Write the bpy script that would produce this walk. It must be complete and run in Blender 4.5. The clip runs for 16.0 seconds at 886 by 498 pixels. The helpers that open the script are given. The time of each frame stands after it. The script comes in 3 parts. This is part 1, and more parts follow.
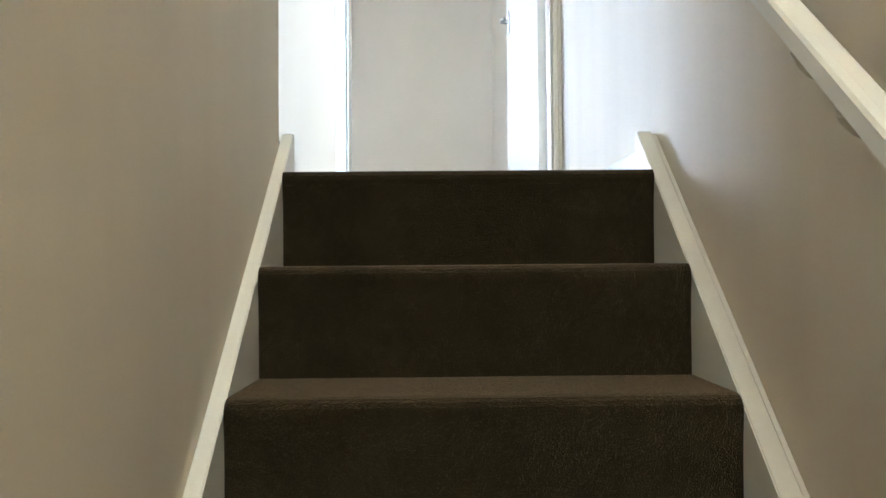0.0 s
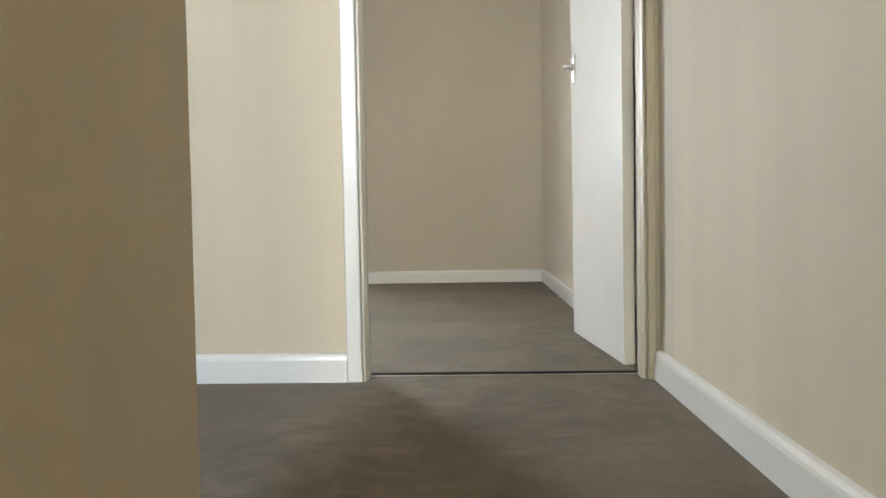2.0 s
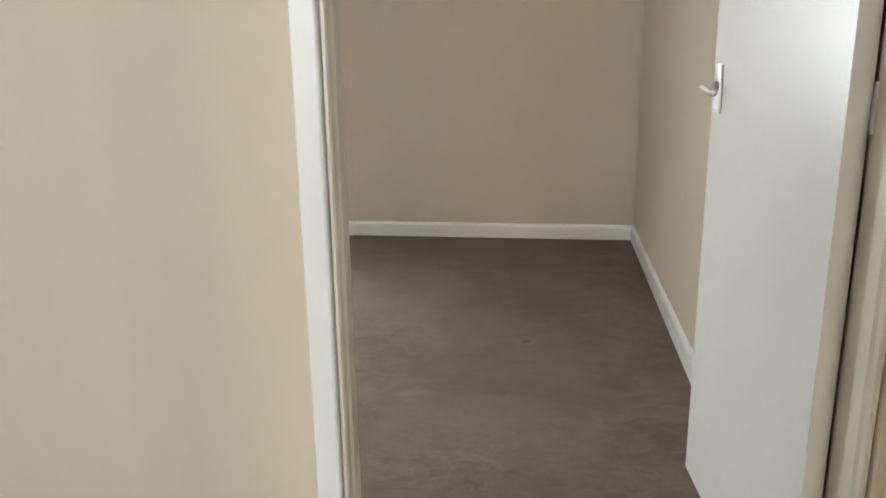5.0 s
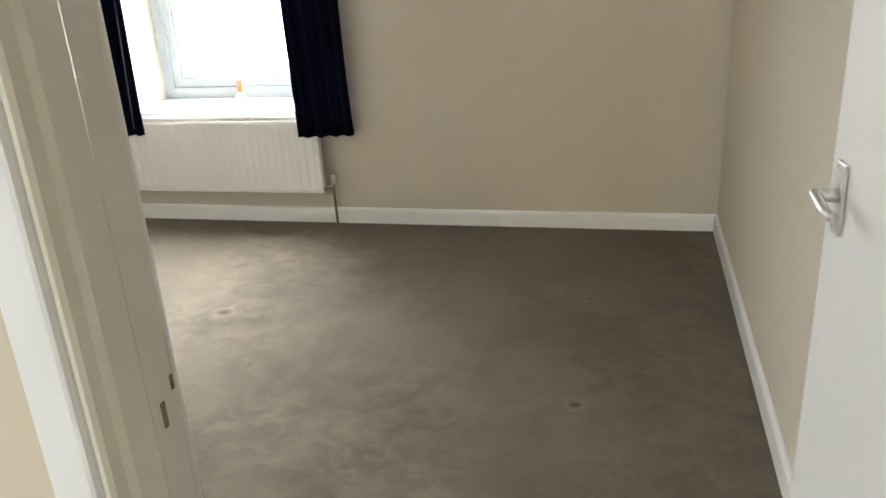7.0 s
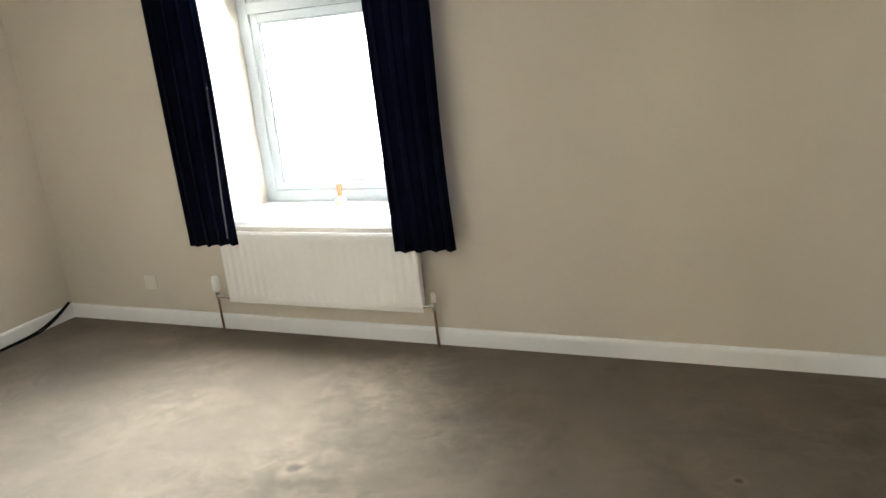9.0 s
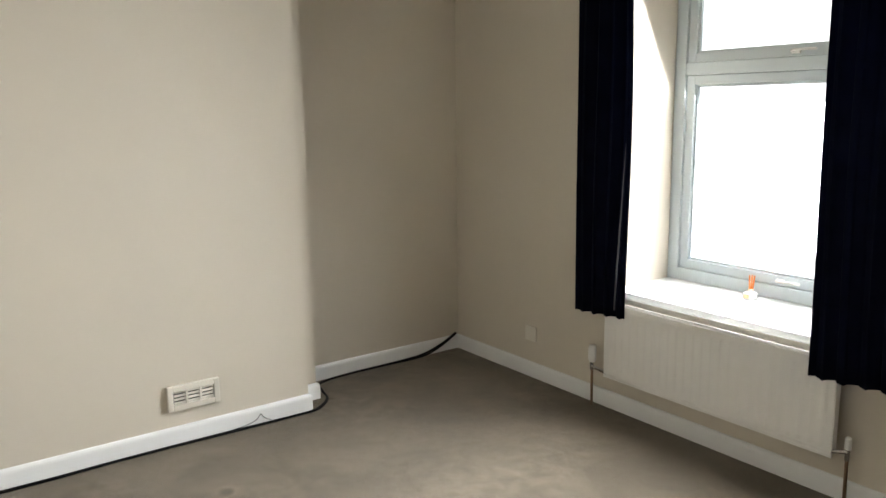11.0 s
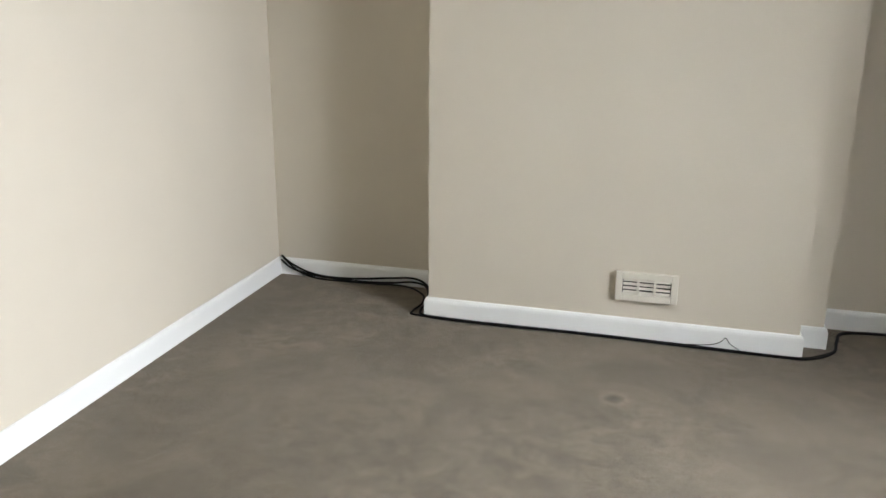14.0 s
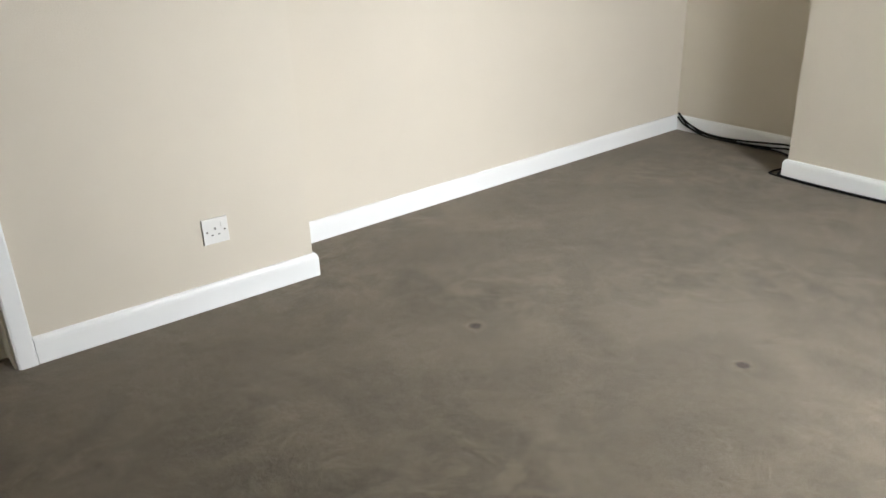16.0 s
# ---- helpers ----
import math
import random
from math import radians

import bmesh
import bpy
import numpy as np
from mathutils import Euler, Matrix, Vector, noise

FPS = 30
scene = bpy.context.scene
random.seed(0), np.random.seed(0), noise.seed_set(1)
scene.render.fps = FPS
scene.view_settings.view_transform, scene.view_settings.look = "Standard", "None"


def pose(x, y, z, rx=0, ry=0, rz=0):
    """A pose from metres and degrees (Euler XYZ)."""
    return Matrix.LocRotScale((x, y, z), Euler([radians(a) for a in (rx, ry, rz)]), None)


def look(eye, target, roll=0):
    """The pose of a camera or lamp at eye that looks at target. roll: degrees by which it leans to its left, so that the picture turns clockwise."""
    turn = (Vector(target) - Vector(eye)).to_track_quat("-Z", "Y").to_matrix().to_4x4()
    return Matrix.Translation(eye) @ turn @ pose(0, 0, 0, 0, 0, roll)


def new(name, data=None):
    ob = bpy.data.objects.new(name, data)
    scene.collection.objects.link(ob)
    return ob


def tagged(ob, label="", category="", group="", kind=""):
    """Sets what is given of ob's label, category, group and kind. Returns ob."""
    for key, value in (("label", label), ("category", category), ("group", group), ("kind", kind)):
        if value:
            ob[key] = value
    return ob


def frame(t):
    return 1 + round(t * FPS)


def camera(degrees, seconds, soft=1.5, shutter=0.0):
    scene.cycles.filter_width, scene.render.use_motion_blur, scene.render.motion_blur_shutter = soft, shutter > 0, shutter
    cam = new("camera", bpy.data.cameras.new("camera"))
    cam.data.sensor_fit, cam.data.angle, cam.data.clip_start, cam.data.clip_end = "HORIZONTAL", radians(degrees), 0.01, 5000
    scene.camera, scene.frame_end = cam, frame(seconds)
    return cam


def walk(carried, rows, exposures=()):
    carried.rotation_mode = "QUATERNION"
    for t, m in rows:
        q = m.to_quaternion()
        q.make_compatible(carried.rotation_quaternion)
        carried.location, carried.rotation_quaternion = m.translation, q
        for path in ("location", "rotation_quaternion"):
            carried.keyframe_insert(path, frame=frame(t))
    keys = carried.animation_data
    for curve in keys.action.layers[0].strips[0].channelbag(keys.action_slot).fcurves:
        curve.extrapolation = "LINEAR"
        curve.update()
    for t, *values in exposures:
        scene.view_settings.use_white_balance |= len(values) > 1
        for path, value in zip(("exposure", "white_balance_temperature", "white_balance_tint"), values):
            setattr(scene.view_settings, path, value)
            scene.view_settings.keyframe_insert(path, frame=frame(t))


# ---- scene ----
cam = camera(59.8, 16.0)
PATH = [
    (0, (2.751, -2.923, -0.206), (2.773, -0.924, -0.147), -0.5),
    (0.5, (2.756, -2.721, -0.03), (2.756, -0.724, 0.077), -0.6),
    (1, (2.756, -2.523, 0.154), (2.712, -0.527, 0.279), -1.0),
    (1.5, (2.739, -2.335, 0.294), (2.612, -0.34, 0.347), -1.0),
    (2, (2.729, -2.123, 0.442), (2.655, -0.126, 0.369), -1.0),
    (2.5, (2.765, -1.918, 0.597), (2.74, 0.077, 0.452), -1.5),
    (3, (2.757, -1.746, 0.722), (2.742, 0.242, 0.501), -0.8),
    (3.5, (2.752, -1.594, 0.804), (2.663, 0.39, 0.572), 2.4),
    (4, (2.738, -1.462, 0.894), (2.518, 0.505, 0.61), 1.8),
    (4.2, (2.729, -1.383, 0.936), (2.505, 0.575, 0.6), 0.6),
    (6.5, (2.79, -0.592, 1.328), (2.402, 1.248, 0.646), -2.6),
    (7, (2.813, -0.424, 1.371), (2.348, 1.383, 0.651), -3.5),
    (7.5, (2.794, -0.186, 1.374), (2.415, 1.65, 0.675), -4.7),
    (8, (2.79, -0.004, 1.396), (2.516, 1.86, 0.725), -5.4),
    (8.5, (2.802, 0.163, 1.437), (2.304, 2.006, 0.84), -5.4),
    (9, (2.783, 0.203, 1.478), (1.975, 1.949, 0.933), -6.0),
    (11.5, (2.472, 0.663, 1.525), (0.741, 1.631, 1.269), -0.8),
    (12, (2.358, 0.849, 1.502), (0.507, 1.593, 1.356), -1.2),
    (12.5, (2.31, 1.045, 1.513), (0.372, 1.453, 1.237), 0.0),
    (13, (2.352, 1.21, 1.272), (0.401, 1.327, 0.846), -0.6),
    (13.5, (2.231, 1.364, 1.218), (0.297, 1.244, 0.721), -0.4),
    (14, (2.172, 1.583, 1.196), (0.322, 1.047, 0.658), 0.5),
    (14.5, (2.226, 1.815, 1.174), (0.546, 0.918, 0.565), 1.1),
    (15, (2.381, 2.05, 1.188), (0.819, 0.993, 0.523), 1.0),
    (15.5, (2.476, 2.297, 1.207), (1.134, 0.992, 0.503), -0.2),
    (16, (2.523, 2.491, 1.183), (1.437, 1.007, 0.396), -1.9),
]
ROWS = [(t, look(eye, target, roll)) for t, eye, target, roll in PATH]
walk(cam, ROWS, [(0, 2.0, 5050, 10), (0.5, 1.88, 5420, 10), (1.2, 1.5, 5880, 10), (2, 1.12, 6200, 10), (4, 0.85, 6300, 10), (7, 0.95, 6350, 10), (8, 1.02, 6350, 10), (9, 1.05, 6350, 10), (11.3, 0.25, 6500, 10), (12.5, 0.6, 6350, 10), (13, 0.45, 6150, 10), (14, 0.15, 6300, 10), (15, -0.12, 6400, 10), (15.5, -0.08, 6400, 10), (16, 0.1, 6400, 10)])

# ---- world and light ----
world = bpy.data.worlds.new("world")
scene.world = world
world.use_nodes = True
wt = world.node_tree
sky = wt.nodes.new("ShaderNodeTexSky")
sky.sky_type = "NISHITA"
sky.sun_disc = False
sky.sun_elevation, sky.sun_rotation = radians(42), radians(200)
sky.dust_density = 4.0
wt.links.new(sky.outputs["Color"], wt.nodes["Background"].inputs["Color"])
wt.nodes["Background"].inputs["Strength"].default_value = 0.12


def lamp(name, kind, m, energy, color=(1, 1, 1), **kw):
    d = bpy.data.lights.new(name, kind)
    d.energy, d.color = energy, color
    if kind == "AREA":
        d.shape, d.size, d.size_y = "RECTANGLE", kw["size"], kw["size_y"]
    if kind == "SUN":
        d.angle = kw["angle"]
    ob = new(name, d)
    ob.matrix_world = m
    return ob


# overcast daylight: a weak wide sun, and the sky's light in each window's opening
lamp("sun", "SUN", look((0, 0, 10), (-3.0, -7.0, 1.0)), 0.8, (1, 0.97, 0.93), angle=radians(20))
daylight = lamp("daylight_bedroom", "AREA", look((0.69, 3.875, 1.42), (0.69, 2.0, 0.40)), 108, (0.95, 0.98, 1.0), size=1.22, size_y=1.5)
daylight.data.spread = radians(130)
lamp("daylight_landing", "AREA", look((1.88, -3.78, 1.55), (1.95, -1.5, 1.0)), 43, (0.82, 0.91, 1.0), size=0.8, size_y=1.2)


# added warm fill lamp behind an unseen opening, to brighten the stair walls
lamp("stairwell_fill", "AREA", look((2.83, -5.38, 1.5), (2.83, -3.0, 0.2)), 23, (1.0, 0.88, 0.60), size=0.5, size_y=1.1)


# ---- materials ----
def material(name, color, rough=0.5, metal=0.0, scale=6.0, vary=0.06, grain=0.0, bump=0.0, bump_scale=200.0, spec=None, mottle=None):
    """Painted or plain surface: base colour varied at two scales, with fine relief."""
    m = bpy.data.materials.new(name)
    m.use_nodes = True
    nt = m.node_tree
    b = nt.nodes["Principled BSDF"]
    geo = nt.nodes.new("ShaderNodeTexCoord")
    n1 = nt.nodes.new("ShaderNodeTexNoise")
    n1.inputs["Scale"].default_value, n1.inputs["Detail"].default_value = scale, 4
    nt.links.new(geo.outputs["Object"], n1.inputs["Vector"])
    n2 = nt.nodes.new("ShaderNodeTexNoise")
    n2.inputs["Scale"].default_value, n2.inputs["Detail"].default_value = bump_scale, 3
    nt.links.new(geo.outputs["Object"], n2.inputs["Vector"])
    mix = nt.nodes.new("ShaderNodeMath")
    mix.operation = "MULTIPLY_ADD"
    nt.links.new(n2.outputs["Fac"], mix.inputs[0])
    mix.inputs[1].default_value = grain
    nt.links.new(n1.outputs["Fac"], mix.inputs[2])
    ramp = nt.nodes.new("ShaderNodeMapRange")
    ramp.inputs["From Min"].default_value, ramp.inputs["From Max"].default_value = 0.3 + grain * 0.5, 0.7 + grain * 0.5
    ramp.inputs["To Min"].default_value, ramp.inputs["To Max"].default_value = 1 - vary, 1 + vary
    nt.links.new(mix.outputs[0], ramp.inputs["Value"])
    vm = nt.nodes.new("ShaderNodeVectorMath")
    vm.operation = "SCALE"
    vm.inputs[0].default_value = color
    nt.links.new(ramp.outputs["Result"], vm.inputs["Scale"])
    nt.links.new(vm.outputs["Vector"], b.inputs["Base Color"])
    b.inputs["Roughness"].default_value, b.inputs["Metallic"].default_value = rough, metal
    if spec is not None:
        b.inputs["Specular IOR Level"].default_value = spec
    if bump:
        bp = nt.nodes.new("ShaderNodeBump")
        bp.inputs["Strength"].default_value, bp.inputs["Distance"].default_value = 1.0, bump
        nt.links.new(n2.outputs["Fac"], bp.inputs["Height"])
        nt.links.new(bp.outputs["Normal"], b.inputs["Normal"])
    return m


def carpet_material(name, color, spots=(), sheen=0.2, tint=(1, 1, 1, 1)):
    """Cut-pile carpet: fibre grain, pile brushed into lighter and darker patches, and small round stains with a painted
    rim highlight.
    """
    m = material(name, color, 0.95, 0, 2.2, 0.07, 0.5, 0.004, 420.0, 0.1)
    nt = m.node_tree
    b = nt.nodes["Principled BSDF"]
    b.inputs["Sheen Weight"].default_value = sheen
    b.inputs["Sheen Roughness"].default_value = 0.4
    b.inputs["Sheen Tint"].default_value = tint
    base = b.inputs["Base Color"].links[0].from_socket
    tc = nt.nodes.new("ShaderNodeTexCoord")
    warp = nt.nodes.new("ShaderNodeTexNoise")
    warp.inputs["Scale"].default_value, warp.inputs["Detail"].default_value = 2.6, 6
    warp.inputs["Roughness"].default_value = 0.56
    warp.inputs["Distortion"].default_value = 0.9
    nt.links.new(tc.outputs["Object"], warp.inputs["Vector"])
    mr = nt.nodes.new("ShaderNodeMapRange")
    mr.inputs["From Min"].default_value, mr.inputs["From Max"].default_value = 0.40, 0.58
    mr.inputs["To Min"].default_value, mr.inputs["To Max"].default_value = 0.87, 1.09
    nt.links.new(warp.outputs["Fac"], mr.inputs["Value"])
    sc = nt.nodes.new("ShaderNodeVectorMath")
    sc.operation = "SCALE"
    nt.links.new(base, sc.inputs[0])
    nt.links.new(mr.outputs["Result"], sc.inputs["Scale"])
    out = sc.outputs["Vector"]
    fine = nt.nodes.new("ShaderNodeTexNoise")
    fine.inputs["Scale"].default_value, fine.inputs["Detail"].default_value = 28.0, 5
    fine.inputs["Roughness"].default_value = 0.7
    nt.links.new(tc.outputs["Object"], fine.inputs["Vector"])
    mf = nt.nodes.new("ShaderNodeMapRange")
    mf.inputs["From Min"].default_value, mf.inputs["From Max"].default_value = 0.3, 0.7
    mf.inputs["To Min"].default_value, mf.inputs["To Max"].default_value = 0.94, 1.06
    nt.links.new(fine.outputs["Fac"], mf.inputs["Value"])
    s1 = nt.nodes.new("ShaderNodeVectorMath")
    s1.operation = "SCALE"
    nt.links.new(out, s1.inputs[0])
    nt.links.new(mf.outputs["Result"], s1.inputs["Scale"])
    out = s1.outputs["Vector"]
    # footfalls and furniture dents: sparse warped cells and a pit at each stain
    vor = nt.nodes.new("ShaderNodeTexVoronoi")
    vor.inputs["Scale"].default_value = 4.2
    wv = nt.nodes.new("ShaderNodeVectorMath")
    wv.operation = "MULTIPLY_ADD"
    nt.links.new(fine.outputs["Color"], wv.inputs[0])
    wv.inputs[1].default_value = (0.06, 0.06, 0.0)
    nt.links.new(tc.outputs["Object"], wv.inputs[2])
    nt.links.new(wv.outputs["Vector"], vor.inputs["Vector"])
    vm2 = nt.nodes.new("ShaderNodeMapRange")
    vm2.inputs["From Min"].default_value, vm2.inputs["From Max"].default_value = 0.04, 0.17
    vm2.inputs["To Min"].default_value, vm2.inputs["To Max"].default_value = 0.88, 1.0
    nt.links.new(vor.outputs["Distance"], vm2.inputs["Value"])
    s3 = nt.nodes.new("ShaderNodeVectorMath")
    s3.operation = "SCALE"
    nt.links.new(out, s3.inputs[0])
    nt.links.new(vm2.outputs["Result"], s3.inputs["Scale"])
    out = s3.outputs["Vector"]
    pit = nt.nodes.new("ShaderNodeBump")
    pit.inputs["Strength"].default_value, pit.inputs["Distance"].default_value = 0.7, 0.03
    nt.links.new(vm2.outputs["Result"], pit.inputs["Height"])
    nt.links.new(b.inputs["Normal"].links[0].from_socket, pit.inputs["Normal"])
    nt.links.new(pit.outputs["Normal"], b.inputs["Normal"])
    # trodden pile: ragged finer patches over part of the floor
    trod = nt.nodes.new("ShaderNodeTexNoise")
    trod.inputs["Scale"].default_value, trod.inputs["Detail"].default_value = 11.0, 7
    trod.inputs["Roughness"].default_value, trod.inputs["Distortion"].default_value = 0.72, 0.6
    nt.links.new(tc.outputs["Object"], trod.inputs["Vector"])
    mt = nt.nodes.new("ShaderNodeMapRange")
    mt.inputs["From Min"].default_value, mt.inputs["From Max"].default_value = 0.45, 0.57
    mt.inputs["To Min"].default_value, mt.inputs["To Max"].default_value = -0.17, 0.10
    nt.links.new(trod.outputs["Fac"], mt.inputs["Value"])
    where = nt.nodes.new("ShaderNodeTexNoise")
    where.inputs["Scale"].default_value, where.inputs["Detail"].default_value = 1.1, 2
    nt.links.new(tc.outputs["Object"], where.inputs["Vector"])
    mw = nt.nodes.new("ShaderNodeMapRange")
    mw.inputs["From Min"].default_value, mw.inputs["From Max"].default_value = 0.42, 0.58
    nt.links.new(where.outputs["Fac"], mw.inputs["Value"])
    mm = nt.nodes.new("ShaderNodeMath")
    mm.operation, mm.inputs[2].default_value = "MULTIPLY_ADD", 1.0
    nt.links.new(mt.outputs["Result"], mm.inputs[0])
    nt.links.new(mw.outputs["Result"], mm.inputs[1])
    s4 = nt.nodes.new("ShaderNodeVectorMath")
    s4.operation = "SCALE"
    nt.links.new(out, s4.inputs[0])
    nt.links.new(mm.outputs[0], s4.inputs["Scale"])
    out = s4.outputs["Vector"]
    tb = nt.nodes.new("ShaderNodeBump")
    tb.inputs["Strength"].default_value, tb.inputs["Distance"].default_value = 0.8, 0.010
    nt.links.new(trod.outputs["Fac"], tb.inputs["Height"])
    nt.links.new(b.inputs["Normal"].links[0].from_socket, tb.inputs["Normal"])
    nt.links.new(tb.outputs["Normal"], b.inputs["Normal"])
    # shallow dents in the pile
    dent = nt.nodes.new("ShaderNodeBump")
    dent.inputs["Strength"].default_value, dent.inputs["Distance"].default_value = 0.6, 0.0025
    nt.links.new(warp.outputs["Fac"], dent.inputs["Height"])
    nt.links.new(b.inputs["Normal"].links[0].from_socket, dent.inputs["Normal"])
    nt.links.new(dent.outputs["Normal"], b.inputs["Normal"])
    for x, y, r, dark in spots:
        d = nt.nodes.new("ShaderNodeVectorMath")
        d.operation = "DISTANCE"
        wob = nt.nodes.new("ShaderNodeVectorMath")
        wob.operation = "MULTIPLY_ADD"
        nt.links.new(warp.outputs["Color"], wob.inputs[0])
        wob.inputs[1].default_value = (r * 0.6, r * 0.6, 0)
        nt.links.new(tc.outputs["Object"], wob.inputs[2])
        nt.links.new(wob.outputs["Vector"], d.inputs[0])
        d.inputs[1].default_value = (x + r * 0.3, y + r * 0.3, 0)
        # a trodden-in pit: dark centre, and the raised rim's highlight put into the colour
        half = nt.nodes.new("ShaderNodeMath")
        half.operation = "DIVIDE"
        nt.links.new(d.outputs["Value"], half.inputs[0])
        half.inputs[1].default_value = r * 2.5
        f = nt.nodes.new("ShaderNodeValToRGB")
        rim = 1.0 if dark > 0.8 else 1.3
        stops = [(0.0, dark), (0.22, dark + 0.08), (0.46, rim), (0.65, 1.0 + (rim - 1.0) * 0.4), (0.95, 1.0)]
        while len(f.color_ramp.elements) < len(stops):
            f.color_ramp.elements.new(0.5)
        for el, (pos, val) in zip(f.color_ramp.elements, stops):
            el.position, el.color = pos, (val, val, val, 1)
        nt.links.new(half.outputs[0], f.inputs["Fac"])
        s2 = nt.nodes.new("ShaderNodeVectorMath")
        s2.operation = "SCALE"
        nt.links.new(out, s2.inputs[0])
        nt.links.new(f.outputs["Color"], s2.inputs["Scale"])
        out = s2.outputs["Vector"]
    nt.links.new(out, b.inputs["Base Color"])
    return m


STAINS = [(2.667, 1.71, 0.022, 0.45), (2.667, 2.513, 0.018, 0.5), (1.164, 2.217, 0.035, 0.55), (-0.293, 1.478, 0.035, 0.6),
          (1.184, 0.82, 0.022, 0.4), (0.749, 1.487, 0.022, 0.4), (1.19, 0.86, 0.10, 0.85), (0.745, 1.50, 0.09, 0.85)]
M_WALL = material("cream_wall_paint", (0.608, 0.555, 0.466), 0.75, 0, 1.3, 0.035, 0.15, 0.0006, 260.0, 0.3)
M_LAND = material("cream_landing_paint", (0.668, 0.592, 0.462), 0.7, 0, 1.1, 0.03, 0.15, 0.0003, 260.0, 0.3)


def roller_streaks(m):
    """Faint broad upright bands left by the paint roller."""
    nt = m.node_tree
    b = nt.nodes["Principled BSDF"]
    tc, mp = nt.nodes.new("ShaderNodeTexCoord"), nt.nodes.new("ShaderNodeMapping")
    mp.inputs["Scale"].default_value = (6.5, 6.5, 0.35)
    nt.links.new(tc.outputs["Object"], mp.inputs["Vector"])
    n = nt.nodes.new("ShaderNodeTexNoise")
    n.inputs["Scale"].default_value, n.inputs["Detail"].default_value = 1.0, 3
    nt.links.new(mp.outputs["Vector"], n.inputs["Vector"])
    mr = nt.nodes.new("ShaderNodeMapRange")
    mr.inputs["From Min"].default_value, mr.inputs["From Max"].default_value = 0.36, 0.62
    mr.inputs["To Min"].default_value, mr.inputs["To Max"].default_value = 0.967, 1.012
    nt.links.new(n.outputs["Fac"], mr.inputs["Value"])
    sc = nt.nodes.new("ShaderNodeVectorMath")
    sc.operation = "SCALE"
    nt.links.new(b.inputs["Base Color"].links[0].from_socket, sc.inputs[0])
    nt.links.new(mr.outputs["Result"], sc.inputs["Scale"])
    nt.links.new(sc.outputs["Vector"], b.inputs["Base Color"])


roller_streaks(M_LAND)
M_CEIL = material("white_ceiling_paint", (0.84, 0.83, 0.80), 0.85, 0, 1.5, 0.02, 0.1, 0.0004, 200.0, 0.2)
M_GLOSS = material("white_gloss_paint", (0.84, 0.848, 0.842), 0.25, 0, 3.0, 0.02)
# also serves as white gloss with shade mixed in: jambs, head, east architrave
M_CREAM_SHADED = material("cream_and_shaded_white_gloss", (0.69, 0.655, 0.56), 0.32, 0, 3.0, 0.03, 0.0, 0.0)
M_CARPET = carpet_material("taupe_carpet", (0.157, 0.130, 0.095), STAINS, 0.22, (1.0, 0.94, 0.87, 1))
# the landing's carpet again, with the stairs' shade put into the colour
M_STAIR = carpet_material("shade_darkened_stair_carpet", (0.018, 0.0135, 0.007), sheen=0.22, tint=(0.9, 0.66, 0.40, 1))
M_STAIR.node_tree.nodes["Principled BSDF"].inputs["Specular IOR Level"].default_value = 0.02
# white plastic, its colour darkened to hold back the glare at the glass
M_UPVC = material("dimmed_white_upvc", (0.52, 0.575, 0.595), 0.45, 0, 4.0, 0.01, 0.0)
M_RAD = material("white_enamel", (0.80, 0.79, 0.76), 0.3, 0, 4.0, 0.02, 0.05, 0.0002, 60)
M_PLASTIC = material("white_plastic", (0.78, 0.77, 0.74), 0.35, 0, 5.0, 0.02)
M_VENT = material("cream_plastic", (0.68, 0.64, 0.56), 0.45, 0, 5.0, 0.02)
M_DARK = material("dark_void", (0.02, 0.018, 0.016), 0.8)
M_STEEL = material("satin_aluminium", (0.66, 0.66, 0.66), 0.36, 0.85, 20.0, 0.04, 0.1, 0.0002, 300)
M_CHROME = material("chrome", (0.7, 0.7, 0.7), 0.15, 1.0, 8.0, 0.02)
M_COPPER = material("tarnished_copper_pipe", (0.20, 0.12, 0.07), 0.45, 0.6, 25.0, 0.2)
M_CURTAIN = material("navy_curtain_cloth", (0.005, 0.0068, 0.017), 0.95, 0, 9.0, 0.15, 0.4, 0.0006, 900.0, 0.05)
M_FOLD_LIGHT = material("grey_fold_highlight", (0.05, 0.05, 0.06), 0.9, 0, 20, 0.1)
M_CABLE = material("black_cable", (0.0025, 0.0025, 0.0025), 0.6, 0, 20, 0.1, spec=0.15)
M_REED = material("orange_reed", (0.62, 0.19, 0.03), 0.7)
M_LABEL = material("pale_label", (0.72, 0.55, 0.30), 0.7)
M_WOOD = material("bare_chipped_wood", (0.22, 0.16, 0.11), 0.8, 0, 30.0, 0.2)
M_OUT = material("pale_render_outside", (0.7, 0.7, 0.7), 0.9, 0, 1.0, 0.05)
M_GROUND = material("asphalt", (0.06, 0.06, 0.06), 0.9, 0, 1.0, 0.1)


def glass_material(name, tint=(1, 1, 1)):
    m = bpy.data.materials.new(name)
    m.use_nodes = True
    b = m.node_tree.nodes["Principled BSDF"]
    b.inputs["Base Color"].default_value = (*tint, 1)
    b.inputs["Transmission Weight"].default_value = 1.0
    b.inputs["Roughness"].default_value = 0.0
    b.inputs["IOR"].default_value = 1.45
    return m


M_GLASS = glass_material("window_glass")
M_BOTTLE = material("milky_bottle_glass", (0.86, 0.86, 0.85), 0.15)


